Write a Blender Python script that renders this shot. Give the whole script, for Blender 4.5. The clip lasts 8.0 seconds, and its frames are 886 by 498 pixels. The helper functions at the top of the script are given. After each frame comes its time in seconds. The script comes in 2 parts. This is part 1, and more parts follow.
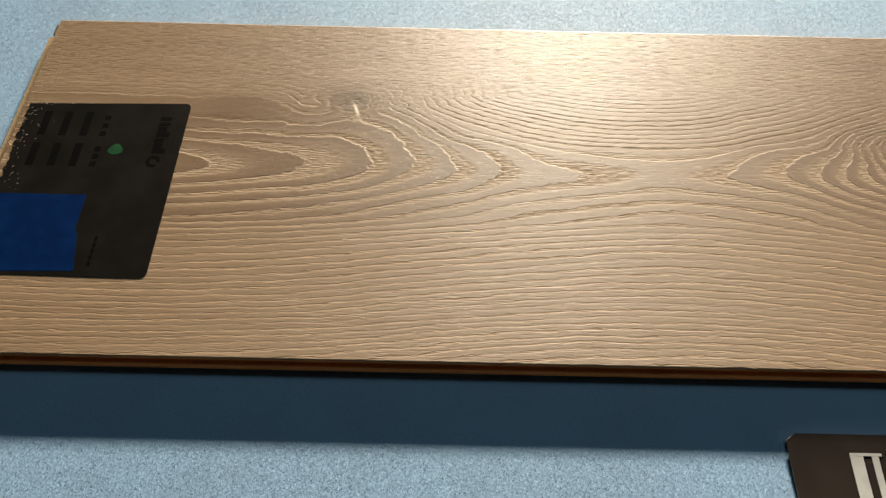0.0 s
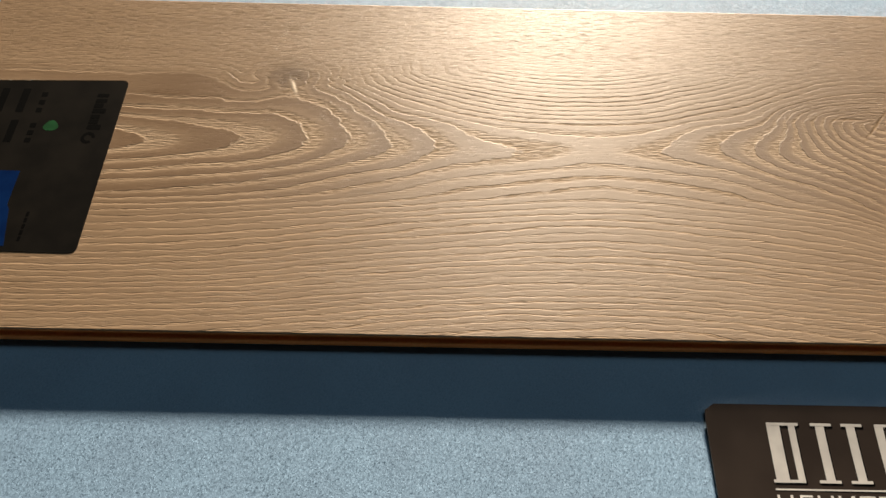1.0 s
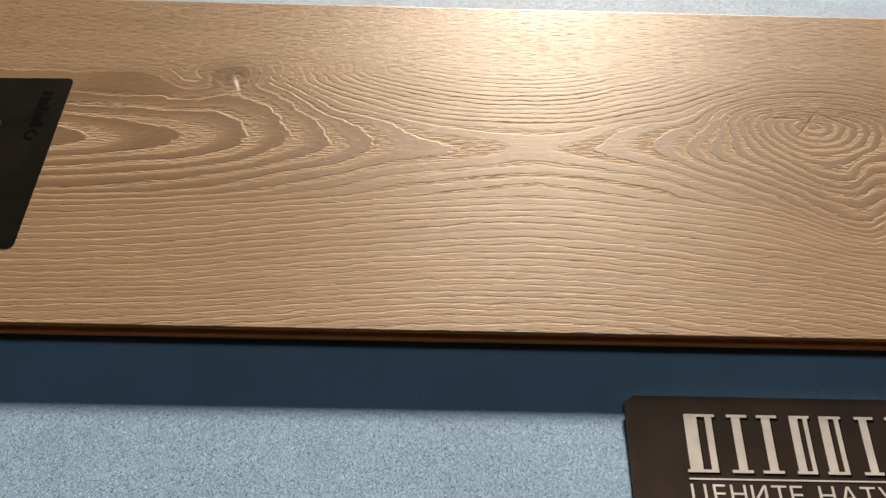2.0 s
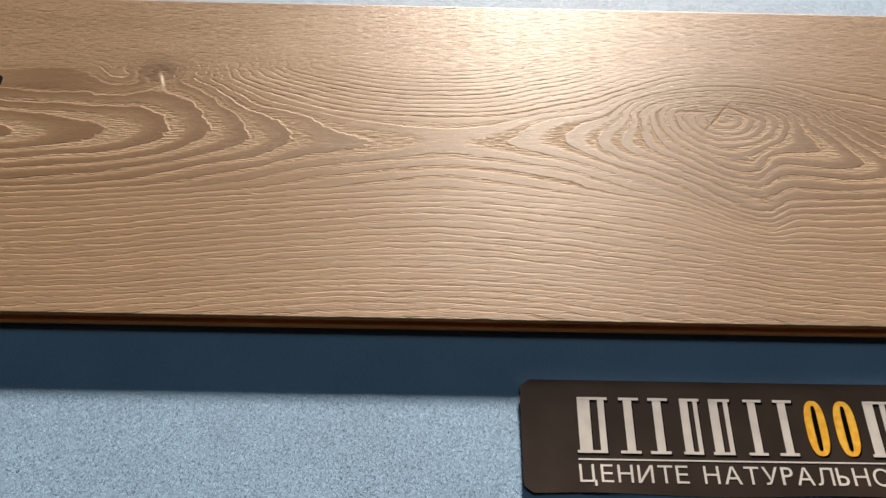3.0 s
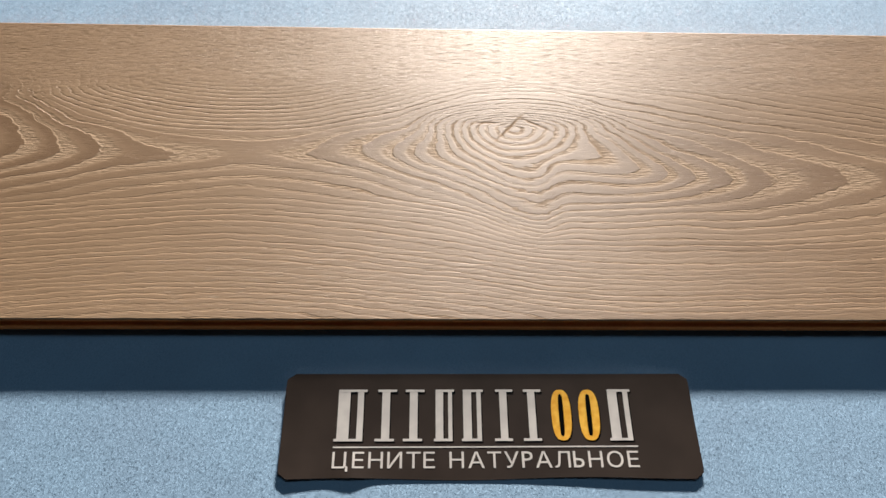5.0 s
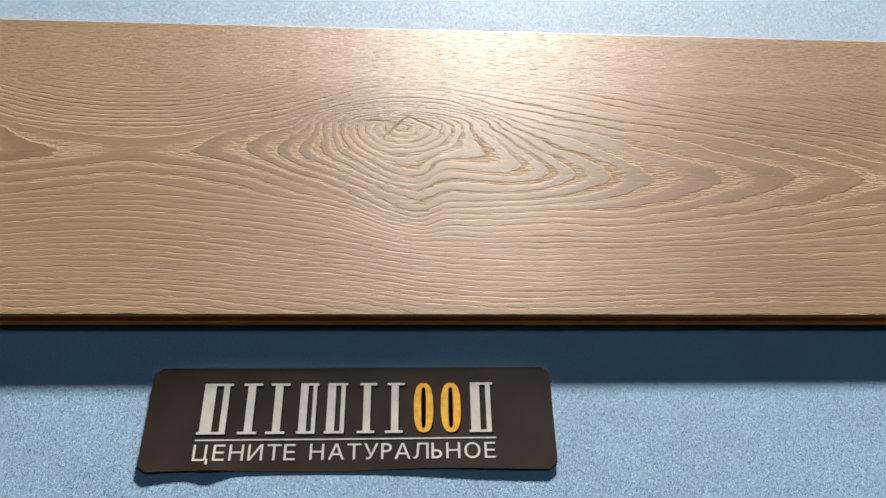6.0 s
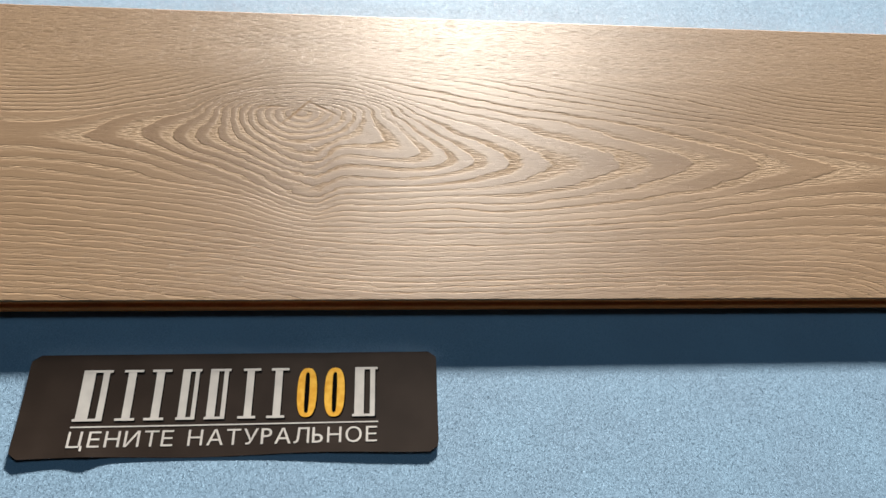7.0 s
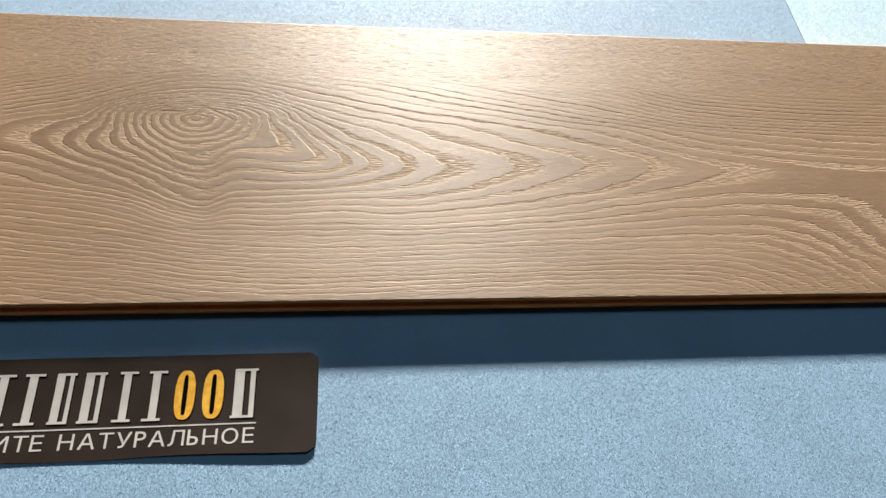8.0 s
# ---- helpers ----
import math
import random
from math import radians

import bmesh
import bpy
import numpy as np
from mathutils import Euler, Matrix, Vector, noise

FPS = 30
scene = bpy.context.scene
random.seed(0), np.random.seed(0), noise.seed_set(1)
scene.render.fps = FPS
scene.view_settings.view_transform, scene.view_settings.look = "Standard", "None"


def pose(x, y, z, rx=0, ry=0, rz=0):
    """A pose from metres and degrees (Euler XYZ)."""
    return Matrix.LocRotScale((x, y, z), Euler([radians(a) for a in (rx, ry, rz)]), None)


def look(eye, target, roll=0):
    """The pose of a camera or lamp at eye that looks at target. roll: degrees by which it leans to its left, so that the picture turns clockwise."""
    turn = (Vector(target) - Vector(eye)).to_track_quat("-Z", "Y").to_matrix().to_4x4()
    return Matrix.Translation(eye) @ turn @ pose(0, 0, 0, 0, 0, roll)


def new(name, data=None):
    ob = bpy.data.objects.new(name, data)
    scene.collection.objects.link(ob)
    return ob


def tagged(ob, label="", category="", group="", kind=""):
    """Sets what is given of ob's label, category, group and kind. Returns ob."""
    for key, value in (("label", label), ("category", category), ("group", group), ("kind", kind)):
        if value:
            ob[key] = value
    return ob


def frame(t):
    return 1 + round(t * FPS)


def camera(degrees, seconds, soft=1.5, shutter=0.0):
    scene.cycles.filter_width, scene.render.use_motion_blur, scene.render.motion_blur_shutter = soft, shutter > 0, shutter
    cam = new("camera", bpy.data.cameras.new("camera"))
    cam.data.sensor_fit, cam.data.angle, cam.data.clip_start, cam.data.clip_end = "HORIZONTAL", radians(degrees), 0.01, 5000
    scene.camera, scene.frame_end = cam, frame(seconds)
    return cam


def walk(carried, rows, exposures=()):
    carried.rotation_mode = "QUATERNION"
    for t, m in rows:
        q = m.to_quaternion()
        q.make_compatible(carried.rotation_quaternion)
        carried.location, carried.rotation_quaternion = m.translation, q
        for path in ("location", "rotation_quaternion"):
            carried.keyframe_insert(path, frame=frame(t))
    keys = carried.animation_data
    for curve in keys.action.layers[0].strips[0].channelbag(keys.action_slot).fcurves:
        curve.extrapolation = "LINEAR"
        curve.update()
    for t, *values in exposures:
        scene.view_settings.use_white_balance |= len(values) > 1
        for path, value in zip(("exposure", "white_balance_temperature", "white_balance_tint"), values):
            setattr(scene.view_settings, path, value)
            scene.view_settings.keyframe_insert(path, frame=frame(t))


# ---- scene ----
cam = camera(70.0, 8.0)
PATH = [
    (0, (0.215, -0.083, 0.261), (0.22, 0.867, -1.499), 1.5),
    (0.5, (0.228, -0.086, 0.259), (0.25, 0.839, -1.513), 2.2),
    (1, (0.246, -0.089, 0.26), (0.258, 0.83, -1.517), 1.8),
    (1.5, (0.259, -0.09, 0.262), (0.282, 0.823, -1.518), 2.5),
    (3, (0.319, -0.1, 0.271), (0.336, 0.814, -1.507), 2.0),
    (3.5, (0.341, -0.104, 0.273), (0.363, 0.832, -1.494), 2.0),
    (4, (0.366, -0.107, 0.278), (0.394, 0.844, -1.481), 2.1),
    (4.5, (0.391, -0.111, 0.282), (0.427, 0.849, -1.473), 2.3),
    (6, (0.473, -0.117, 0.295), (0.582, 0.826, -1.466), 6.2),
    (6.5, (0.495, -0.119, 0.295), (0.627, 0.816, -1.468), 7.6),
    (7, (0.518, -0.122, 0.296), (0.689, 0.801, -1.47), 9.5),
    (7.5, (0.544, -0.126, 0.295), (0.757, 0.817, -1.455), 11.2),
    (8, (0.564, -0.131, 0.3), (0.804, 0.825, -1.441), 12.1),
]
walk(cam, [(t, look(eye, target, roll)) for t, eye, target, roll in PATH],
     exposures=[(0.0, 0.05, 7450, 7), (1.5, 0.03, 8000, 14), (3.0, 0.08, 7400, 15), (4.5, 0.06, 6900, 14), (6.0, 0.12, 6800, 11), (8.0, 0.20, 6750, 9)])
# ---- world and lights ----
world = bpy.data.worlds.new("world")
scene.world = world
world.use_nodes = True
world.node_tree.nodes["Background"].inputs[0].default_value = (0.55, 0.72, 1.0, 1)
world.node_tree.nodes["Background"].inputs[1].default_value = 0.004


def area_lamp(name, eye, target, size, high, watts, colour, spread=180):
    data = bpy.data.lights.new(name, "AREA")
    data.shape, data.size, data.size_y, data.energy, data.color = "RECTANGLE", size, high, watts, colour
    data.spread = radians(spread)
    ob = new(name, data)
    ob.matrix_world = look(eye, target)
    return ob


area_lamp("spotlight", (1.15, 4.60, 1.065), (0.64, 0.1, 0.0), 0.80, 0.19, 160, (1.0, 0.945, 0.865), 70)
# unseen bluish fill lamp, added to lift the shaded foam and plank edge
area_lamp("fill_light", (0.8, 1.4, 2.2), (0.5, 0.0, 0.0), 0.8, 0.8, 10.0, (0.50, 0.78, 1.0))
scene.view_settings.exposure = 0.0

# ---- materials ----
class V:
    """A value in a node tree, so that shading formulas can be written plainly."""
    tree = None

    def __init__(self, s):
        self.s = s

    @staticmethod
    def op(kind, *args, clamp=False):
        n = V.tree.nodes.new("ShaderNodeMath")
        n.operation, n.use_clamp = kind, clamp
        for i, a in enumerate(args):
            if isinstance(a, V):
                V.tree.links.new(a.s, n.inputs[i])
            else:
                n.inputs[i].default_value = a
        return V(n.outputs[0])

    def __add__(self, o): return V.op("ADD", self, o)
    def __radd__(self, o): return V.op("ADD", o, self)
    def __sub__(self, o): return V.op("SUBTRACT", self, o)
    def __rsub__(self, o): return V.op("SUBTRACT", o, self)
    def __mul__(self, o): return V.op("MULTIPLY", self, o)
    def __rmul__(self, o): return V.op("MULTIPLY", o, self)
    def __truediv__(self, o): return V.op("DIVIDE", self, o)


def sqrtv(a): return V.op("SQRT", a)
def fract(a): return V.op("FRACT", a)
def smax(a, b, k): return V.op("SMOOTH_MAX", a, b, k)
def unit(a): return V.op("ADD", a, 0.0, clamp=True)
def gauss(a): return V.op("EXPONENT", -1.0 * (a * a))


def ramp(v, lo, hi):
    """Smooth step from 0 at lo to 1 at hi."""
    n = V.tree.nodes.new("ShaderNodeMapRange")
    n.interpolation_type = "SMOOTHSTEP"
    n.inputs["From Min"].default_value, n.inputs["From Max"].default_value = lo, hi
    V.tree.links.new(v.s, n.inputs["Value"])
    return V(n.outputs[0])


def coords():
    n = V.tree.nodes.new("ShaderNodeTexCoord")
    sep = V.tree.nodes.new("ShaderNodeSeparateXYZ")
    V.tree.links.new(n.outputs["Object"], sep.inputs[0])
    return V(sep.outputs[0]), V(sep.outputs[1]), V(sep.outputs[2])


def vec(x, y, z=0.0):
    n = V.tree.nodes.new("ShaderNodeCombineXYZ")
    for i, a in enumerate((x, y, z)):
        if isinstance(a, V):
            V.tree.links.new(a.s, n.inputs[i])
        else:
            n.inputs[i].default_value = a
    return V(n.outputs[0])


def noise_at(p, scale, detail=2.0, rough=0.5):
    n = V.tree.nodes.new("ShaderNodeTexNoise")
    n.inputs["Scale"].default_value, n.inputs["Detail"].default_value, n.inputs["Roughness"].default_value = scale, detail, rough
    V.tree.links.new(p.s, n.inputs["Vector"])
    return V(n.outputs["Fac"])


def voronoi_at(p, scale, out="Distance", feature="F1"):
    n = V.tree.nodes.new("ShaderNodeTexVoronoi")
    n.feature = feature
    n.inputs["Scale"].default_value = scale
    V.tree.links.new(p.s, n.inputs["Vector"])
    return V(n.outputs[out])


def blend(fac, a, b):
    n = V.tree.nodes.new("ShaderNodeMix")
    n.data_type = "RGBA"
    if isinstance(fac, V):
        V.tree.links.new(fac.s, n.inputs[0])
    else:
        n.inputs[0].default_value = fac
    for i, c in ((6, a), (7, b)):
        if isinstance(c, V):
            V.tree.links.new(c.s, n.inputs[i])
        else:
            n.inputs[i].default_value = (*c, 1)
    return V(n.outputs[2])


def begin(name):
    m = bpy.data.materials.new(name)
    m.use_nodes = True
    V.tree = m.node_tree
    return m, m.node_tree.nodes["Principled BSDF"]


def plug(bsdf, key, v):
    if isinstance(v, V):
        V.tree.links.new(v.s, bsdf.inputs[key])
    elif isinstance(v, tuple):
        bsdf.inputs[key].default_value = (*v, 1)
    else:
        bsdf.inputs[key].default_value = v


def bump(bsdf, height, strength, distance):
    n = V.tree.nodes.new("ShaderNodeBump")
    n.inputs["Strength"].default_value, n.inputs["Distance"].default_value = strength, distance
    V.tree.links.new(height.s, n.inputs["Height"])
    V.tree.links.new(n.outputs[0], bsdf.inputs["Normal"])


def facets(bsdf, scales):
    """Tiny flat cells that each lean their own way."""
    geo = V.tree.nodes.new("ShaderNodeNewGeometry")
    x, y, z = coords()
    at, p = geo.outputs["Normal"], vec(x, y, z)
    for scale, lean in scales:
        cell = voronoi_at(p, scale, "Color")
        span = V.tree.nodes.new("ShaderNodeVectorMath")
        span.operation = "MULTIPLY_ADD"
        span.inputs[1].default_value, span.inputs[2].default_value = (2, 2, 0), (-1, -1, 0)
        V.tree.links.new(cell.s, span.inputs[0])
        square = V.tree.nodes.new("ShaderNodeVectorMath")
        square.operation = "MULTIPLY"
        V.tree.links.new(span.outputs[0], square.inputs[0])
        V.tree.links.new(span.outputs[0], square.inputs[1])
        cube = V.tree.nodes.new("ShaderNodeVectorMath")
        cube.operation = "MULTIPLY"
        V.tree.links.new(square.outputs[0], cube.inputs[0])
        V.tree.links.new(span.outputs[0], cube.inputs[1])
        add = V.tree.nodes.new("ShaderNodeVectorMath")
        add.operation = "MULTIPLY_ADD"
        add.inputs[1].default_value = (lean, lean, 0)
        V.tree.links.new(cube.outputs[0], add.inputs[0])
        V.tree.links.new(at, add.inputs[2])
        at = add.outputs[0]
    unit_n = V.tree.nodes.new("ShaderNodeVectorMath")
    unit_n.operation = "NORMALIZE"
    V.tree.links.new(at, unit_n.inputs[0])
    V.tree.links.new(unit_n.outputs[0], bsdf.inputs["Normal"])


def curve_of(v, lo, hi, low, high, points):
    """A smooth curve through points (v, value), read at v."""
    n = V.tree.nodes.new("ShaderNodeFloatCurve")
    c = n.mapping.curves[0]
    pts = [((a - lo) / (hi - lo), (b - low) / (high - low)) for a, b in points]
    c.points[0].location, c.points[1].location = pts[0], pts[-1]
    for p in pts[1:-1]:
        c.points.new(*p)
    n.mapping.update()
    V.tree.links.new(((v - lo) / (hi - lo)).s, n.inputs["Value"])
    return V(n.outputs[0]) * (high - low) + low


# ring counts along the board (x, count), level by level from the near edge to the far edge
HEART = ((0.0, 0.098), (0.12, 0.097), (0.154, 0.094), (0.195, 0.094), (0.25, 0.094), (0.30, 0.096), (0.35, 0.097), (0.42, 0.0985), (0.455, 0.101), (0.48, 0.103), (0.50, 0.100), (0.525, 0.091), (0.544, 0.0845), (0.568, 0.082), (0.646, 0.083), (0.69, 0.085), (1.0, 0.085))
RIDGE = ((0.0, 11.0), (0.06, 9.0), (0.095, 7.9), (0.122, 7.0), (0.154, 6.0), (0.180, 5.0), (0.195, 4.1), (0.225, 3.0), (0.247, 2.0), (0.297, 1.5), (0.320, 1.0), (0.345, 1.35), (0.378, 2.1), (0.394, 3.0), (0.405, 4.0), (0.415, 5.0), (0.427, 6.0), (0.437, 7.0), (0.465, 7.8), (0.495, 7.8), (0.525, 7.0), (0.544, 6.0), (0.553, 5.2), (0.568, 4.0), (0.586, 3.0), (0.603, 2.0), (0.646, 1.0), (0.690, 0.0), (0.740, -1.0), (0.797, -2.0), (0.84, -2.8), (1.0, -3.0))
Y000 = ((0.0, -19.0), (0.124, -19.5), (0.32, -24.0), (0.431, -21.0), (0.505, -18.0), (0.70, -19.0), (0.74, -18.0), (0.786, -14.0), (0.83, -9.5), (0.857, -7.0), (0.90, -5.0), (1.0, -4.0))
Y030 = ((0.0, -8.0), (0.124, -8.5), (0.225, -11.5), (0.32, -13.5), (0.431, -10.5), (0.505, -7.5), (0.584, -7.5), (0.716, -8.5), (0.775, -8.4), (0.81, -7.2), (0.835, -5.5), (0.857, -4.2), (0.88, -3.3), (1.0, -2.5))
Y055 = ((0.0, -1.0), (0.124, -1.5), (0.18, -3.0), (0.225, -4.6), (0.261, -5.7), (0.32, -7.0), (0.374, -5.8), (0.402, -5.0), (0.431, -3.9), (0.473, -1.0), (0.505, 0.2), (0.553, -0.3), (0.584, 0.1), (0.616, -0.7), (0.649, -1.5), (0.682, -2.3), (0.716, -3.4), (0.751, -4.0), (0.786, -4.4), (0.813, -4.2), (0.841, -4.0), (0.857, -3.3), (0.872, -2.9), (1.0, -2.4))
Y068 = ((0.0, 2.2), (0.06, 1.9), (0.124, 1.6), (0.18, 0.2), (0.225, -1.3), (0.261, -2.7), (0.32, -4.0), (0.374, -3.0), (0.402, -2.0), (0.431, -0.7), (0.473, 2.0), (0.505, 2.4), (0.553, 2.2), (0.584, 1.6), (0.616, 0.9), (0.649, -0.1), (0.682, -0.9), (0.716, -1.8), (0.751, -2.7), (0.786, -3.1), (0.831, -3.0), (0.9, -2.6), (1.0, -2.6))
Y112 = ((0.0, 8.0), (0.06, 6.5), (0.095, 5.7), (0.124, 5.5), (0.15, 5.3), (0.165, 5.1), (0.18, 4.5), (0.195, 3.9), (0.207, 3.3), (0.225, 1.95), (0.243, 1.2), (0.261, 0.0), (0.293, -0.9), (0.32, -1.0), (0.347, -0.7), (0.374, 1.0), (0.402, 2.1), (0.431, 5.0), (0.45, 6.5), (0.473, 8.0), (0.49, 8.0), (0.505, 7.0), (0.521, 5.2), (0.537, 2.9), (0.553, 1.5), (0.569, 1.0), (0.595, 0.2), (0.62, -0.3), (0.646, -1.1), (0.716, -3.2), (0.786, -6.5), (1.0, -8.0))
Y126 = ((0, 4.6), (0.06, 4.1), (0.095, 3.85), (0.124, 3.85), (0.15, 3.7), (0.16, 4), (0.18, 3.9), (0.193, 3.3), (0.207, 1.8), (0.225, -0.5), (0.243, -2), (0.261, -3.6), (0.293, -5.4), (0.32, -5.6), (0.347, -4.8), (0.374, -2.6), (0.402, -0.6), (0.431, 2.6), (0.46, 5.3), (0.489, 5.3), (0.505, 3.7), (0.521, 1.4), (0.537, 0.5), (0.553, -0.2), (0.569, -0.8), (0.595, -1.8), (0.646, -3.3), (0.716, -6.8), (0.786, -11.1), (1, -11.9))
Y143 = ((0, 2.9), (0.06, 2.9), (0.095, 2.9), (0.118, 3), (0.132, 2.4), (0.148, 0.6), (0.158, 1.6), (0.168, 3.5), (0.180, 1.6), (0.193, -0.6), (0.207, -3), (0.225, -5.6), (0.261, -9.4), (0.32, -11.7), (0.374, -8.4), (0.402, -5.6), (0.431, -2.3), (0.46, -0.1), (0.489, -0.1), (0.505, -1.2), (0.521, -1.9), (0.553, -3), (0.595, -4.6), (0.646, -7.5), (0.716, -11.4), (0.786, -16.2), (1, -17.1))
Y160 = ((0, -3), (0.118, -3), (0.15, -4.5), (0.18, -5.5), (0.207, -9.5), (0.261, -15.9), (0.32, -18), (0.431, -8.4), (0.489, -5.9), (0.553, -8.7), (0.646, -14), (0.786, -21.5), (1, -22.3))
TONE = ((0.0, 0.75), (0.08, 0.65), (0.17, 0.5), (0.24, 0.2), (0.34, 0.1), (0.40, 0.35), (0.46, 0.85), (0.55, 1.0), (0.64, 1.0), (0.73, 0.7), (0.83, 0.35), (1.0, 0.3))


def oak_material():
    """Limed oak decor: rings of a flat-sawn board with two knots, pores pressed in along the early wood."""
    m, bsdf = begin("oak_decor")
    x, y, z = coords()
    wob = noise_at(vec(x * 7.0, y * 22.0, 3.0), 1.0, 2.0) - 0.5
    wob2 = noise_at(vec(x * 45.0, y * 170.0, 7.0), 1.0, 2.0) - 0.5
    jag = noise_at(vec(x * 260.0, y * 420.0, 23.0), 1.0, 1.0) - 0.5
    low_zone, open_zone = ramp(y, 0.050, 0.028), ramp(y, 0.130, 0.158)
    heart = curve_of(x, 0.0, 1.0, 0.05, 0.15, HEART)
    centre = gauss((y - heart) / 0.022)
    # the grain dips steeply under the large knot
    dx = x - 0.478
    dip = gauss(V.op("MAXIMUM", dx / 0.010, dx / -0.026)) * ramp(y, 0.030, 0.060) * ramp(y, 0.100, 0.080)
    yy = y + wob * (0.0012 + 0.0030 * low_zone) + dip * 0.0085
    # ring count: smooth steps from level to level
    levels = [(0.0, Y000), (0.030, Y030), (0.055, Y055), (0.068, Y068), (heart, RIDGE), (0.112, Y112), (0.126, Y126), (0.143, Y143), (0.160, Y160)]
    counts = [curve_of(x, 0.0, 1.0, -40.0, 16.0, c) for _, c in levels]
    counts[4] = counts[4] + 0.9
    counts.append(counts[-1] - 13.0)
    edges = [a for a, _ in levels] + [0.194]
    f = counts[0]
    for a, b, lo, hi in zip(edges, edges[1:], counts, counts[1:]):
        k = 1.0 if heart in (a, b) else 0.4
        u = V.op("SMOOTH_MIN", V.op("SMOOTH_MAX", (yy - a) / (b - a), 0.0, k), 1.0, k)
        f = f + u * (hi - lo)
    # rings of the large knot and of the small one
    kx, ky = x - 0.468, yy - 0.1160
    kx, ky = V.op("MAXIMUM", kx / 0.0068, kx / -0.0058), V.op("MAXIMUM", ky / 0.0019, ky / -0.0044)
    kr = sqrtv(kx * kx + ky * ky)
    f = smax(f, 13.6 - kr - kr * kr * 0.02 + wob2 * 0.4, 1.5)
    sx, sy = (x - 0.169) / 0.0060, (y - 0.1395) / 0.0040
    sr = sqrtv(sx * sx + sy * sy)
    f = smax(f, 5.4 - sr * 1.1 + wob2 * 2.0, 0.8)
    f = f + wob2 * (0.65 + 0.35 * low_zone - 0.2 * open_zone - 0.4 * centre) + jag * (0.22 + 0.5 * dip) + 50.0
    power = ramp(noise_at(vec(f * 0.83, x * 2.0, 0.0), 1.0, 1.0), 0.28, 0.62) * 0.75 + 0.25
    second = ramp(x, 0.74, 0.83) * ramp(y, 0.10, 0.08) * ramp(y, 0.0, 0.035)
    centre = V.op("MAXIMUM", centre, second)
    power = V.op("MAXIMUM", power, centre * 0.8)
    ph = fract(f * -1.0)
    # early wood: sharp inner border, then fading outwards
    early = ramp(ph, 0.01, 0.07) * ramp(ph - centre * 0.16, 0.38, 0.18)
    # pores: short dashes along the grain
    yv = wob * 0.003 + wob2 * 0.0010
    yw, yf = yy + yv * 0.5, y + wob * 0.003
    dash = noise_at(vec(x * 170.0, yw * 1500.0, 0.0), 1.0, 1.0, 0.5)
    dash2 = noise_at(vec(x * 125.0, yf * 2300.0, 5.0), 1.0, 1.0)
    streak = noise_at(vec(x * 18.0, yf * 600.0, 9.0), 1.0, 3.0, 0.6)
    lens = gauss((x - 0.115) / 0.045) * ramp(y, 0.124, 0.128) * ramp(f, 52.7, 53.1)
    broken = 0.10 + 0.90 * ramp(dash, 0.38, 0.54)
    ring_on = power * (1.0 - open_zone * 0.88)
    pore = V.op("MAXIMUM", early * broken * ring_on, open_zone * ramp(dash2, 0.48, 0.60) * 0.42)
    pore = V.op("MAXIMUM", pore, low_zone * ramp(dash2, 0.54, 0.66) * 0.22)
    rim = ramp(ph, 0.0, 0.025) * ramp(ph, 0.13, 0.06) * ring_on * ramp(dash, 0.30, 0.48)
    fine = ramp(dash2, 0.57, 0.70) * 0.2
    groove = V.op("MINIMUM", (pore * 0.75 + rim * 0.5) * (1.0 - 0.8 * lens) + fine, 1.0)
    # cracks across the large knot, small pale scar in the small one
    cr = gauss(((y - 0.1165) - (x - 0.4655) * 1.15 - wob2 * 0.003) / 0.0009) * gauss((x - 0.4655) / 0.0075)
    cr2 = gauss(((y - 0.119) + (x - 0.480) * 0.55) / 0.0007) * gauss((x - 0.480) / 0.008) * 0.9
    cr3 = gauss(((y - 0.1195) - wob2 * 0.004) / 0.0006) * gauss((x - 0.453) / 0.008) * 0.8
    scar = gauss(((x - 0.1695) + (y - 0.134) * 0.35) / 0.0009) * gauss((y - 0.1335) / 0.0040)
    groove = V.op("MINIMUM", groove + cr + cr2 + cr3, 1.0)
    # colour: brown late wood, darker towards the heart, with limed early wood and dark pores in it
    tone = noise_at(vec(x * 3.2, y * 11.0, 1.0), 1.0, 3.0)
    band = curve_of(x, 0.0, 1.0, 0.0, 1.0, TONE)
    fibre = noise_at(vec(x * 70.0, yf * 2600.0, 2.0), 1.0, 2.0, 0.6)
    broad = noise_at(vec(x * 5.0, y * 90.0, 4.0), 1.0, 3.0, 0.6)
    heartwood = V.op("MAXIMUM", ramp(f, 47.0, 53.5), second * 0.6) * ramp(ph, 0.25, 0.85) * (1.0 - open_zone)
    kdark = gauss((x - 0.1665) / 0.011) * gauss((y - 0.1415) / 0.007) * (0.4 + 0.6 * ramp(dash2, 0.35, 0.6))
    base = blend(ramp(tone, 0.3, 0.7), (0.250, 0.164, 0.098), (0.315, 0.213, 0.134))
    base = blend(band * (0.25 + 0.75 * ramp(broad, 0.25, 0.75)) * 0.88, base, (0.165, 0.099, 0.055))
    base = blend(ramp(fibre, 0.45, 0.75) * 0.35, base, (0.165, 0.10, 0.055))
    base = blend(V.op("MAXIMUM", heartwood * 0.75, lens * 0.8), base, (0.135, 0.076, 0.040))
    base = blend(ramp(streak, 0.38, 0.68) * 0.30, base, (0.18, 0.11, 0.06))
    base = blend(kdark * 0.95, base, (0.085, 0.048, 0.027))
    base = blend(early * ring_on * (0.18 + 0.34 * centre) * (1.0 - lens), base, (0.38, 0.282, 0.195))
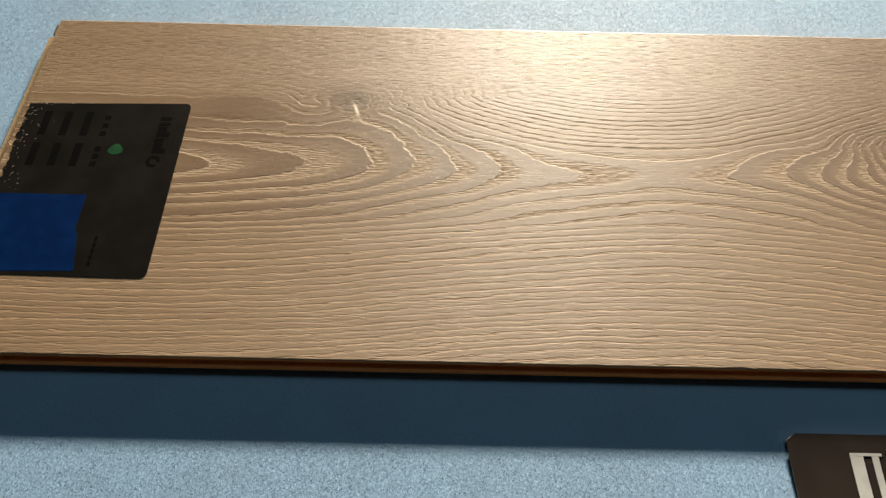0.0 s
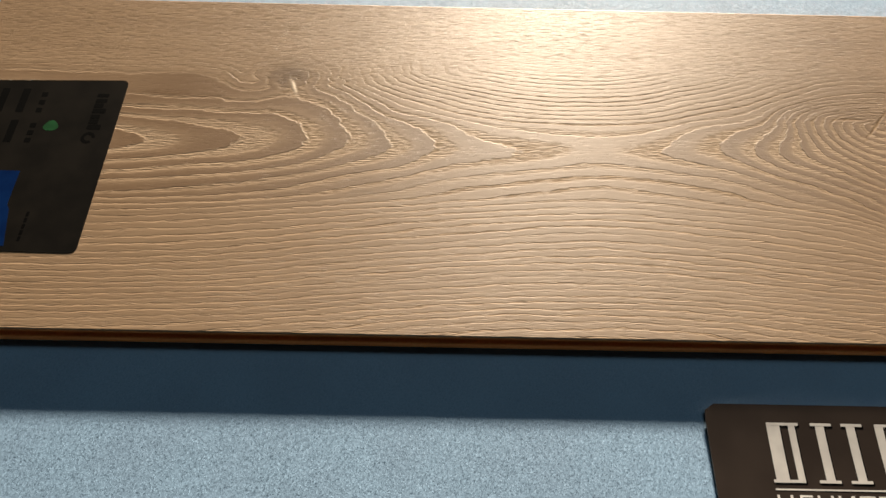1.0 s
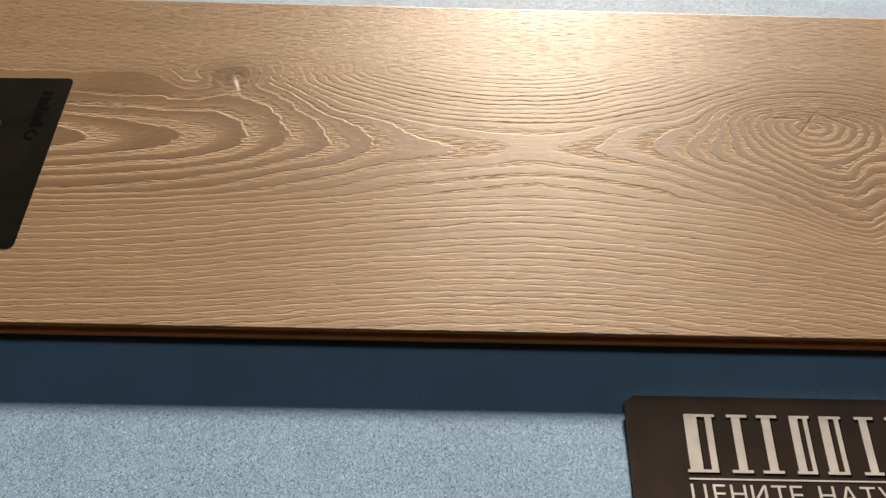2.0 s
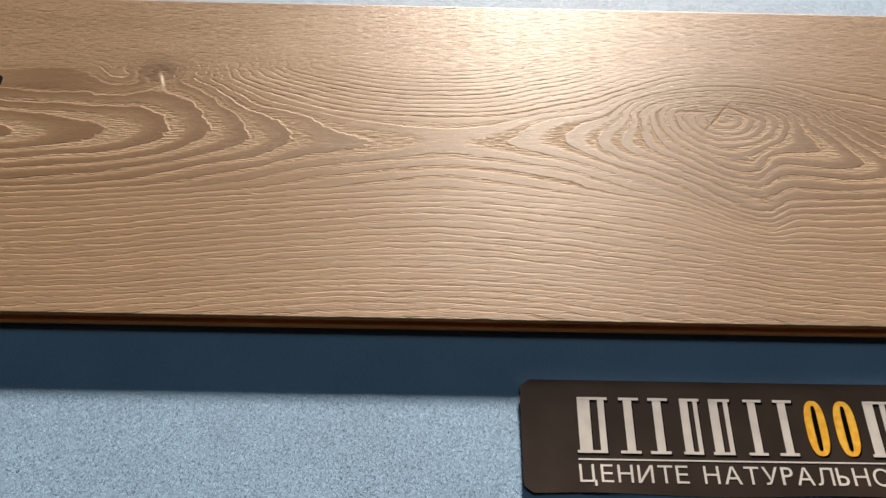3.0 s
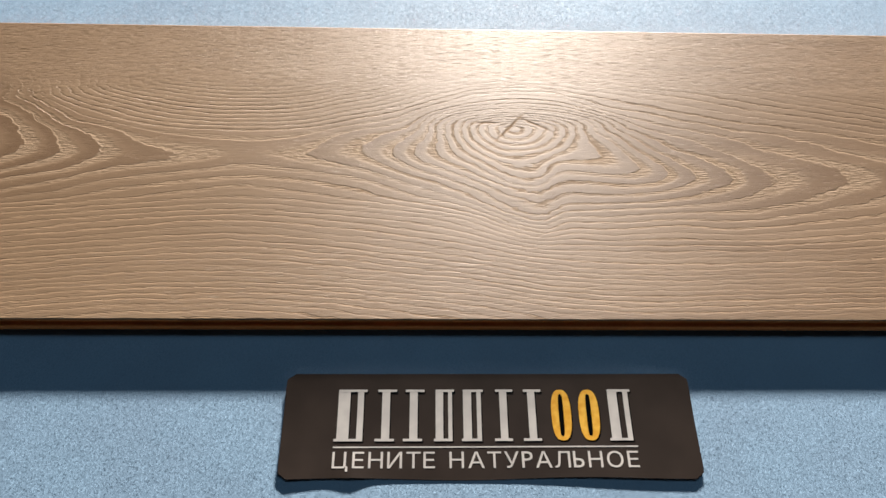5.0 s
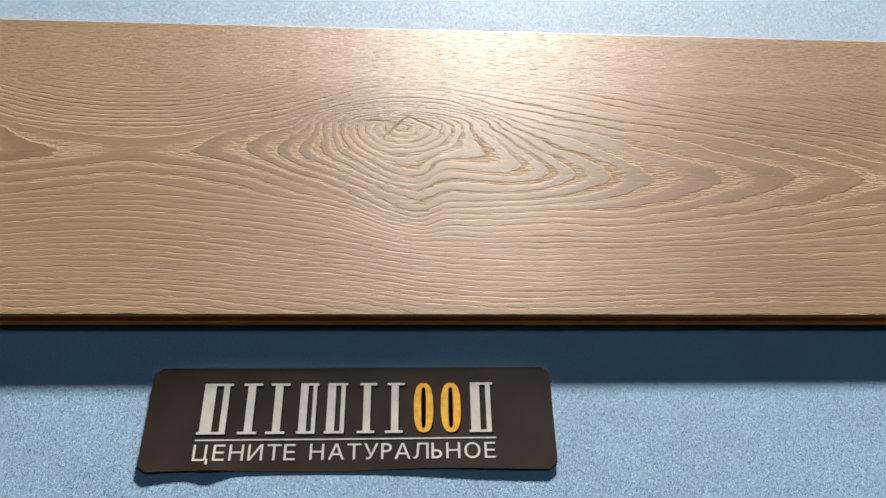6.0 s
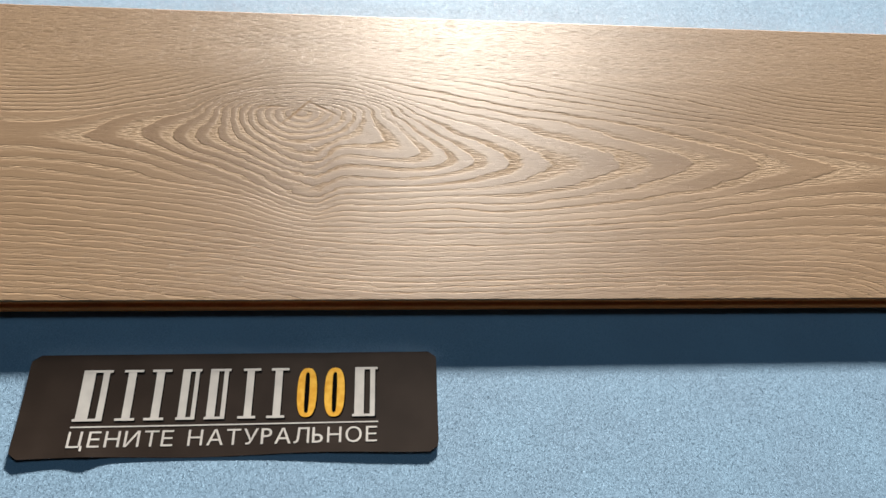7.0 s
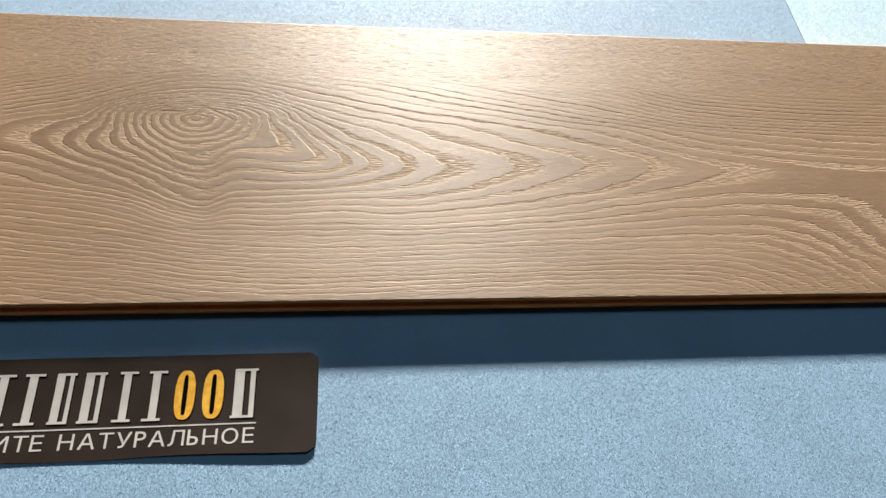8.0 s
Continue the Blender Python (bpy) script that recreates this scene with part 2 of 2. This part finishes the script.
    base = blend(pore * ramp(dash2, 0.42, 0.60) * (0.75 - 0.35 * centre), base, (0.105, 0.064, 0.036))
    base = blend(rim * 0.18, base, (0.48, 0.38, 0.28))
    base = blend(scar, base, (0.72, 0.6, 0.48))
    base = blend((cr + cr2 + cr3) * 0.5, base, (0.22, 0.14, 0.08))
    plug(bsdf, "Base Color", base)
    plug(bsdf, "Roughness", 0.50 + groove * 0.30 + streak * 0.05)
    plug(bsdf, "Specular IOR Level", 0.74 - V.op("MAXIMUM", groove, early * ring_on * 0.7) * 0.67)
    # brushed along the grain: the gloss spreads across the board
    plug(bsdf, "Anisotropic", 0.4)
    plug(bsdf, "Tangent", vec(0.0, 1.0, 0.0))
    bump(bsdf, (1.0 - groove) + streak * 0.12 + scar * 0.6, 0.8, 0.00024)
    return m


def fibre_material(name, a, b, rough=0.8):
    """Pressed fibre board: fine speckle."""
    m, bsdf = begin(name)
    x, y, z = coords()
    p = vec(x, y, z)
    n1, n2 = noise_at(p, 900.0, 3.0), noise_at(p, 60.0, 2.0)
    c = blend(ramp(n1, 0.3, 0.7), a, b)
    plug(bsdf, "Base Color", blend(ramp(n2, 0.4, 0.7) * 0.3, c, tuple(v * 0.7 for v in a)))
    plug(bsdf, "Roughness", rough)
    bump(bsdf, n1, 0.4, 0.0003)
    return m


def foam_material(name, a, b, glint):
    """Blue polyethylene foam: tiny shiny cells."""
    m, bsdf = begin(name)
    x, y, z = coords()
    p = vec(x, y, z)
    soft = noise_at(p, 26.0, 3.0)
    grit = noise_at(p, 900.0, 2.0)
    plug(bsdf, "Base Color", blend(ramp(soft, 0.3, 0.7) * 0.6 + ramp(grit, 0.4, 0.7) * 0.4, a, b))
    plug(bsdf, "Roughness", 0.68 + ramp(grit, 0.4, 0.7) * 0.2)
    plug(bsdf, "Specular IOR Level", glint)
    facets(bsdf, ((1700.0, 0.06), (3000.0, 0.20)))
    return m


def film_material(name, a, b, rough, scale=120.0, bumps=0.1, shine=0.3):
    """Printed film or paper: nearly even ink with slight mottling."""
    m, bsdf = begin(name)
    x, y, z = coords()
    p = vec(x, y, z)
    n1, n2 = noise_at(p, scale, 3.0), noise_at(p, 1800.0, 1.0)
    plug(bsdf, "Base Color", blend(ramp(n1, 0.3, 0.7), a, b))
    plug(bsdf, "Roughness", rough + (n2 - 0.5) * 0.1)
    plug(bsdf, "Specular IOR Level", shine)
    bump(bsdf, n1 + n2 * 0.15, bumps, 0.0004)
    return m


def wall_paint(name, a, b):
    m, bsdf = begin(name)
    x, y, z = coords()
    p = vec(x, y, z)
    n1, n2 = noise_at(p, 1.5, 3.0), noise_at(p, 160.0, 2.0)
    plug(bsdf, "Base Color", blend(ramp(n1, 0.3, 0.7), a, b))
    plug(bsdf, "Roughness", 0.85)
    bump(bsdf, n2, 0.2, 0.001)
    return m


OAK = oak_material()
HDF = fibre_material("fibreboard_core", (0.90, 0.30, 0.085), (0.95, 0.35, 0.11))
HDF_PALE = fibre_material("fibreboard_pale", (0.30, 0.185, 0.085), (0.40, 0.26, 0.125))
BACKING = fibre_material("backing_paper", (0.10, 0.07, 0.05), (0.14, 0.10, 0.07))
FOAM = foam_material("blue_foam", (0.186, 0.300, 0.432), (0.208, 0.346, 0.495), 0.62)
FOAM_PALE = foam_material("pale_blue_foam", (0.36, 0.52, 0.62), (0.42, 0.58, 0.68), 0.6)
CARD = film_material("dark_brown_print", (0.020, 0.0130, 0.0100), (0.028, 0.0190, 0.0150), 0.5, 40.0, 0.15, 0.2)
PAPER = film_material("white_paper", (0.62, 0.60, 0.57), (0.70, 0.68, 0.65), 0.6)
SILVER = film_material("pale_grey_print", (0.44, 0.42, 0.41), (0.52, 0.50, 0.48), 0.5)
YELLOW = film_material("amber_print", (0.62, 0.30, 0.025), (0.74, 0.42, 0.06), 0.5, 300.0)
INK = film_material("black_print", (0.001, 0.001, 0.001), (0.0015, 0.0015, 0.0015), 0.9, 120.0, 0.1, 0.03)
FILM = film_material("charcoal_film", (0.006, 0.0053, 0.0047), (0.010, 0.0085, 0.0072), 0.45, 60.0, 0.2, 0.07)
BLUE = film_material("blue_print", (0.0003, 0.010, 0.052), (0.0005, 0.014, 0.066), 0.5, 120.0, 0.1, 0.04)
SCUFF = film_material("whitened_film", (0.22, 0.21, 0.19), (0.36, 0.34, 0.32), 0.6)
GREEN = film_material("green_print", (0.003, 0.04, 0.012), (0.006, 0.065, 0.021), 0.45)
PAINT = wall_paint("wall_paint", (0.042, 0.038, 0.035), (0.052, 0.048, 0.045))
SCREED = wall_paint("grey_screed", (0.045, 0.045, 0.045), (0.065, 0.065, 0.063))


# ---- building helpers ----
def mesh_of(name, bm, material):
    me = bpy.data.meshes.new(name)
    bmesh.ops.recalc_face_normals(bm, faces=bm.faces)
    bm.to_mesh(me)
    bm.free()
    me.materials.append(material)
    return me


def part(name, bm, material, parent=None, label=""):
    ob = new(name, mesh_of(name, bm, material))
    if parent:
        ob.parent = parent
    return tagged(ob, label)


def box(x0, x1, y0, y1, z0, z1, bevel=0.0, bm=None):
    bm = bm or bmesh.new()
    made = bmesh.ops.create_cube(bm, size=1.0)["verts"]
    for v in made:
        v.co = Vector((x0 + (v.co.x + 0.5) * (x1 - x0), y0 + (v.co.y + 0.5) * (y1 - y0), z0 + (v.co.z + 0.5) * (z1 - z0)))
    if bevel:
        edges = list({e for v in made for e in v.link_edges})
        bmesh.ops.bevel(bm, geom=edges, offset=bevel, segments=2, affect="EDGES", profile=0.5)
    return bm


def extrude_x(profile, x0, x1, steps=1):
    """A closed (y, z) outline drawn out along x."""
    bm = bmesh.new()
    rings = [[bm.verts.new((x0 + (x1 - x0) * i / steps, y, z)) for y, z in profile] for i in range(steps + 1)]
    n = len(profile)
    for a, b in zip(rings, rings[1:]):
        for i in range(n):
            bm.faces.new((a[i], a[(i + 1) % n], b[(i + 1) % n], b[i]))
    bm.faces.new(rings[0][::-1])
    bm.faces.new(rings[-1])
    return bm


def sheet(outline, depth, top):
    """A flat piece with the given (x, y) outline, whose upper face follows top(x, y)."""
    bm = bmesh.new()
    hi = [bm.verts.new((x, y, top(x, y))) for x, y in outline]
    lo = [bm.verts.new((x, y, top(x, y) - depth)) for x, y in outline]
    n = len(outline)
    bm.faces.new(hi)
    bm.faces.new(lo[::-1])
    for i in range(n):
        bm.faces.new((hi[i], lo[i], lo[(i + 1) % n], hi[(i + 1) % n]))
    return bm


def rounded(x0, x1, y0, y1, r, n=5, corners=(1, 1, 1, 1)):
    pts = []
    for (cx, cy, a), on in zip(((x1 - r, y1 - r, 0), (x0 + r, y1 - r, 90), (x0 + r, y0 + r, 180), (x1 - r, y0 + r, 270)), corners):
        if on:
            pts += [(cx + r * math.cos(radians(a + 90 * i / n)), cy + r * math.sin(radians(a + 90 * i / n))) for i in range(n + 1)]
        else:
            pts.append((cx + (r if a in (0, 270) else -r), cy + (r if a in (0, 90) else -r)))
    return pts


# ---- the room ----
def room():
    x0, x1, y0, y1, h, w = -3.2, 4.2, -4.6, 5.2, 3.0, 0.1
    tagged(part("floor", box(x0 - w, x1 + w, y0 - w, y1 + w, -0.105, -0.005), SCREED), "dark grey screed floor under the foam sheets", "floor", kind="structure")
    tagged(part("ceiling", box(x0 - w, x1 + w, y0 - w, y1 + w, h, h + w), PAINT), "plain dark grey painted ceiling", "ceiling", kind="structure")
    for name, b in (("wall_north", (x0 - w, x1 + w, y1, y1 + w)), ("wall_south", (x0 - w, x1 + w, y0 - w, y0)),
                    ("wall_west", (x0 - w, x0, y0, y1)), ("wall_east", (x1, x1 + w, y0, y1))):
        tagged(part(name, box(*b, -0.005, h), PAINT), "plain dark grey painted wall", "wall", kind="structure")


room()

# ---- foam underlay ----
tagged(part("foam_sheet", box(-0.75, 0.8799, -0.65, 0.75, -0.005, 0.0, 0.0002), FOAM), "blue closed-cell foam underlay sheet lying on the floor", "underlay", "foam sheets")
tagged(part("foam_sheet", box(0.8800, 1.75, -0.65, 0.75, -0.005, 0.0002, 0.0002), FOAM_PALE), "paler blue foam underlay sheet butted against another", "underlay", "foam sheets")

# ---- laminate plank ----
TOP, WIDE, LONG = 0.008, 0.194, 1.292


def laminate_plank():
    plank = tagged(new("laminate_plank"), "light brown oak laminate floor plank lying on blue foam", "floor plank")
    t = TOP - 0.0004
    core = [(0.0, t), (0.0, 0.0056), (0.0014, 0.0053), (0.0014, 0.0048), (-0.0022, 0.0045), (-0.0028, 0.0040), (-0.0028, 0.0024), (-0.0020, 0.0020), (0.003, 0.0018), (0.003, 0.0005),
            (0.188, 0.0005), (0.188, 0.0028), (0.186, 0.0032), (0.186, 0.0055), (0.194, 0.0058), (0.194, t)]
    part("core", extrude_x(core, 0.0, LONG), HDF, plank, "brown pressed fibreboard core with a milled edge")
    part("backing", box(0.0005, LONG, 0.0035, 0.187, 0.0, 0.0005), BACKING, plank, "dark backing paper")
    e = 0.0006
    top = [(0.0003, t), (WIDE - 0.0003, t), (WIDE, TOP - 0.0003), (WIDE - e, TOP), (e, TOP), (0.0, TOP - 0.0003)]
    part("decor_layer", extrude_x(top, 0.0, LONG), OAK, plank, "limed oak decor with two knots and pressed-in pores")
    lip = [(-0.0015, 0.0004), (-0.0015, 0.0034), (0.1, 0.0036), (0.185, 0.0034), (0.186, 0.0004)]
    part("end_tongue", extrude_x(lip, -0.0064, -0.0004, 2), HDF_PALE, plank, "pale fibreboard locking tongue")
    part("tongue_stub", box(-0.0050, -0.0004, 0.1865, 0.1950, 0.0004, 0.0040, 0.0008), BACKING, plank, "dark broken end of the tongue")
    return plank


laminate_plank()


# ---- label on the plank ----
def product_label():
    label = tagged(new("product_label"), "charcoal film product label with a blue panel stuck on a plank", "label")
    z = TOP + 0.0003
    flat = lambda h: (lambda x, y: z + h)
    rng = random.Random(4)
    edge = [(0.0018 + rng.uniform(0, 0.0022), 0.0365 + 0.097 * i / 60) for i in range(61)]
    out = rounded(0.003, 0.085, 0.0355, 0.1352, 0.003, 4, (1, 0, 0, 1))
    out = [p for p in out if p[0] > 0.01]
    part("film", sheet(out[:5] + edge[::-1] + out[5:], 0.00016, flat(-0.00012)), FILM, label)
    part("blue_panel", sheet([(0.0035, 0.0785), (0.0470, 0.0785), (0.0470, 0.060), (0.0487, 0.057), (0.0523, 0.0385), (0.0035, 0.0375)], 0.00003, flat(-0.00007)), BLUE, label, "deep blue printed panel")
    for row, (y0, y1) in enumerate(((0.1135, 0.1285), (0.0950, 0.1085))):
        for i in range(3):
            cx = 0.0140 + 0.0105 * i
            part("icon_block", sheet(rounded(cx - 0.0019, cx + 0.0019, y0, y1, 0.0004, 2), 0.00003, flat(-0.00008)), INK, label, "black pictogram block")
        for j in range(3):
            yy = y0 + (y1 - y0) * j / 3
            part("print_bar", sheet(rounded(0.0432, 0.0462, yy, yy + 0.0028, 0.0003, 2), 0.00003, flat(-0.00008)), INK, label)
    leaf = [(0.0535 + 0.0035 * math.sin(a) * (1 - 0.35 * math.cos(a)), 0.1055 + 0.0032 * math.cos(a)) for a in (2 * math.pi * i / 20 for i in range(20))]
    part("leaf_mark", sheet(leaf, 0.00003, flat(-0.00007)), GREEN, label, "small green leaf mark")
    ring = bmesh.new()
    inner = [ring.verts.new((0.0735 + 0.0018 * math.cos(a), 0.0985 + 0.0018 * math.sin(a), z - 0.00008)) for a in (radians(18 * i) for i in range(18))]
    outer = [ring.verts.new((0.0735 + 0.0034 * math.cos(a), 0.0985 + 0.0034 * math.sin(a), z - 0.00008)) for a in (radians(18 * i) for i in range(18))]
    for i in range(17):
        ring.faces.new((inner[i], outer[i], outer[i + 1], inner[i + 1]))
    part("round_mark", ring, INK, label, "round black mark")
    for i, (w, hgt) in enumerate(((0.0066, 0.0030), (0.0046, 0.0029), (0.0046, 0.0024), (0.0066, 0.0029), (0.0046, 0.0029), (0.0058, 0.0022), (0.0058, 0.0022))):
        y0 = 0.1035 + 0.0034 * i
        part("brand_bar", sheet(rounded(0.0713, 0.0713 + w, y0, y0 + hgt, 0.0004, 2), 0.00003, flat(-0.00008)), INK, label)
    for i in range(5):
        part("print_bar", sheet(rounded(0.0572, 0.0586, 0.041 + 0.0032 * i, 0.0434 + 0.0032 * i, 0.0003, 2), 0.00003, flat(-0.00008)), INK, label)
    # scuffed, whitened spots along the worn edge
    for i in range(80):
        x, y = 0.0025 + abs(rng.gauss(0, 0.0045)), rng.uniform(0.080, 0.1345)
        if rng.random() < 0.3:
            x, y = rng.uniform(0.003, 0.040), 0.1346 - abs(rng.gauss(0, 0.0006))
        a, s = rng.gauss(0.2, 0.35), rng.uniform(0.0002, 0.0008)
        w = rng.uniform(0.00006, 0.00015)
        c, n = math.cos(a), math.sin(a)
        spot = [(x + u * s * c - v * w * n, y + u * s * n + v * w * c) for u, v in ((-1, 0), (-0.4, -1), (0.5, -0.8), (1, 0.1), (0.3, 1), (-0.5, 0.7))]
        part("scuff", sheet(spot, 0.00003, flat(-0.00006)), SCUFF, label)
    return label


product_label()


# ---- printed card ----
CX0, CX1, CY0, CY1 = 0.3555, 0.5410, -0.0705, -0.0245


def card_height(x, y):
    u, v = (x - CX0) / (CX1 - CX0), (y - CY0) / (CY1 - CY0)
    low = max(0.0, 1 - v) ** 2
    left, right = max(0.0, 1 - u / 0.25) ** 2, max(0.0, (u - 0.55) / 0.45) ** 1.5
    return 0.0006 + 0.0017 * max(0.0, (v - 0.2) / 0.8) ** 2 + 0.0007 * left * low + 0.0008 * right * (0.3 + 0.7 * low) + 0.00025 * math.sin(u * 9.0 + 1.0) * low + 0.0007 * math.exp(-((u - 0.17) / 0.035) ** 2) * max(0.0, 1 - v / 0.3)


def draped(outline, lift):
    """A thin printed shape that lies on the card."""
    bm = bmesh.new()
    bm.faces.new([bm.verts.new((x, y, 0)) for x, y in outline])
    bmesh.ops.triangulate(bm, faces=bm.faces)
    bmesh.ops.subdivide_edges(bm, edges=[e for e in bm.edges if e.calc_length() > 0.006], cuts=2)
    for v in bm.verts:
        v.co.z = card_height(v.co.x, v.co.y) + lift
    return bm


def printed_card():
    card = tagged(new("printed_card"), "curled dark brown paper card with pale and amber print", "card")
    bm = bmesh.new()
    nx, ny, r = 64, 18, 0.004
    def grid_point(i, j):
        u, v = i / nx, j / ny
        x, y = CX0 + (CX1 - CX0) * u, CY0 + (CY1 - CY0) * v
        dy = min(y - CY0, CY1 - y)
        inset = r - math.sqrt(max(0.0, r * r - (r - dy) ** 2)) if dy < r else 0.0
        x = CX0 + inset + (CX1 - CX0 - 2 * inset) * u
        y += 0.0005 * math.sin(u * 11.0) * max(0.0, 1 - 3 * v)
        return x, y
    rows = [[bm.verts.new((*grid_point(i, j), card_height(*grid_point(i, j)))) for i in range(nx + 1)] for j in range(ny + 1)]
    under = [[bm.verts.new(v.co - Vector((0, 0, 0.0003))) for v in r] for r in rows]
    for a, b, c, e in zip(rows, rows[1:], under, under[1:]):
        for i in range(nx):
            bm.faces.new((a[i], a[i + 1], b[i + 1], b[i]))
            bm.faces.new((c[i], e[i], e[i + 1], c[i + 1]))
    rim = rows[0] + [r[-1] for r in rows[1:]] + rows[-1][-2::-1] + [r[0] for r in rows[-2:0:-1]]
    low = under[0] + [r[-1] for r in under[1:]] + under[-1][-2::-1] + [r[0] for r in under[-2:0:-1]]
    for i in range(len(rim)):
        k = (i + 1) % len(rim)
        bm.faces.new((rim[i], low[i], low[k], rim[k])).material_index = 1
    ink = part("paper", bm, CARD, card)
    ink.data.materials.append(PAPER)
    y0, y1 = -0.0545, -0.0318
    def bar(name, x0, x1, a, b, material, slant=0.0, lift=0.00012):
        n, m = max(1, round((x1 - x0) / 0.002)), max(1, round((b - a) / 0.003))
        bm = bmesh.new()
        grid = []
        for k in range(m + 1):
            y = a + (b - a) * k / m
            grid.append([bm.verts.new((x, y, card_height(x, y) + lift)) for x in (x0 + slant * k / m + (x1 - x0) * i / n for i in range(n + 1))])
        for p, q in zip(grid, grid[1:]):
            for i in range(n):
                bm.faces.new((p[i], p[i + 1], q[i + 1], q[i]))
        part(name, bm, material, card)
    # brand word as plain upright shapes: a thick and a thin stem with foot and head strokes
    slots = ((0.3785, 0.3925, 3), (0.3965, 0.4060, 1), (0.4090, 0.4185, 0), (0.4228, 0.4320, 2), (0.4352, 0.4452, 2), (0.4500, 0.4588, 1), (0.4628, 0.4718, 0),
             (0.4760, 0.4850, 4), (0.4885, 0.4978, 4), (0.5015, 0.5130, 2))
    for x0, x1, kind in slots:
        w = x1 - x0
        for ink_, dx, dy, lift in ((INK, 0.0005, -0.0006, 0.00006), (None, 0.0, 0.0, 0.00014)):
            if kind == 4:
                cx, cy = (x0 + x1) / 2 + dx, (y0 + y1) / 2 + dy
                part("brand_oval", draped([(cx + w / 2 * math.copysign(abs(math.cos(a)) ** 0.75, math.cos(a)), cy + (y1 - y0) / 2 * math.copysign(abs(math.sin(a)) ** 0.75, math.sin(a))) for a in (2 * math.pi * i / 32 for i in range(32))], lift), ink_ or YELLOW, card)
                if not ink_:
                    part("brand_slit", draped([(cx + 0.0011 * math.copysign(abs(math.cos(a)) ** 0.4, math.cos(a)), cy + 0.0094 * math.copysign(abs(math.sin(a)) ** 0.7, math.sin(a))) for a in (2 * math.pi * i / 16 for i in range(16))], lift + 0.00006), INK, card)
                continue
            s = ink_ or SILVER
            a = x0 + (0.30 if kind in (0, 1) else 0.08) * w
            bar("brand_stem", a + dx, a + 0.38 * w + dx, y0 + dy, y1 + dy, s, 0.0, lift)
            if kind in (2, 3):
                bar("brand_stem", x0 + 0.70 * w + dx, x0 + 0.90 * w + dx, y0 + 0.0006 + dy, y1 - 0.0006 + dy, s, 0.0, lift)
            bar("brand_foot", x0 + dx, x1 - 0.1 * w + dx, y0 - 0.0001 + dy, y0 + 0.0010 + dy, s, 0.0, lift + 0.00003)
            bar("brand_head", x0 + 0.1 * w + dx, x1 + dx, y1 - 0.0010 + dy, y1 + 0.0001 + dy, s, 0.0, lift + 0.00003)
    bar("rule", 0.3785, 0.5135, -0.0574, -0.0568, SILVER)
    words("ЦЕНИТЕ НАТУРАЛЬНОЕ", 0.3785, 0.5130, -0.0660, 0.0069, SILVER, card)
    return card


def words(text, x0, x1, y, cap, material, parent):
    """One printed line, letter by letter, from x0 to x1 with the given capital height."""
    glyphs, at = [], 0.0
    for ch in text:
        if ch == " ":
            at += 0.40
            continue
        data = bpy.data.curves.new("letter", "FONT")
        data.body, data.size, data.resolution_u = {"Р": "P", "Ь": "P"}.get(ch, ch), 1.0, 3
        ob = new("letter", data)
        me = bpy.data.meshes.new_from_object(ob)
        bpy.data.objects.remove(ob)
        top = max(v.co.y for v in me.vertices)
        left = min(v.co.x for v in me.vertices)
        for v in me.vertices:
            v.co.x += at - left
            if ch == "Ь":
                v.co.y = top - v.co.y
        at = max(v.co.x for v in me.vertices) + (0.115 if ch in "ТУРЛА" else 0.17)
        glyphs.append((me, top))
    wide = max(v.co.x for v in glyphs[-1][0].vertices)
    for me, top in glyphs:
        for v in me.vertices:
            x, yy = x0 + v.co.x / wide * (x1 - x0), y + v.co.y / top * cap
            v.co = (x, yy, card_height(x, yy) + 0.00012)
        me.materials.append(material)
        new("letter", me).parent = parent


printed_card()
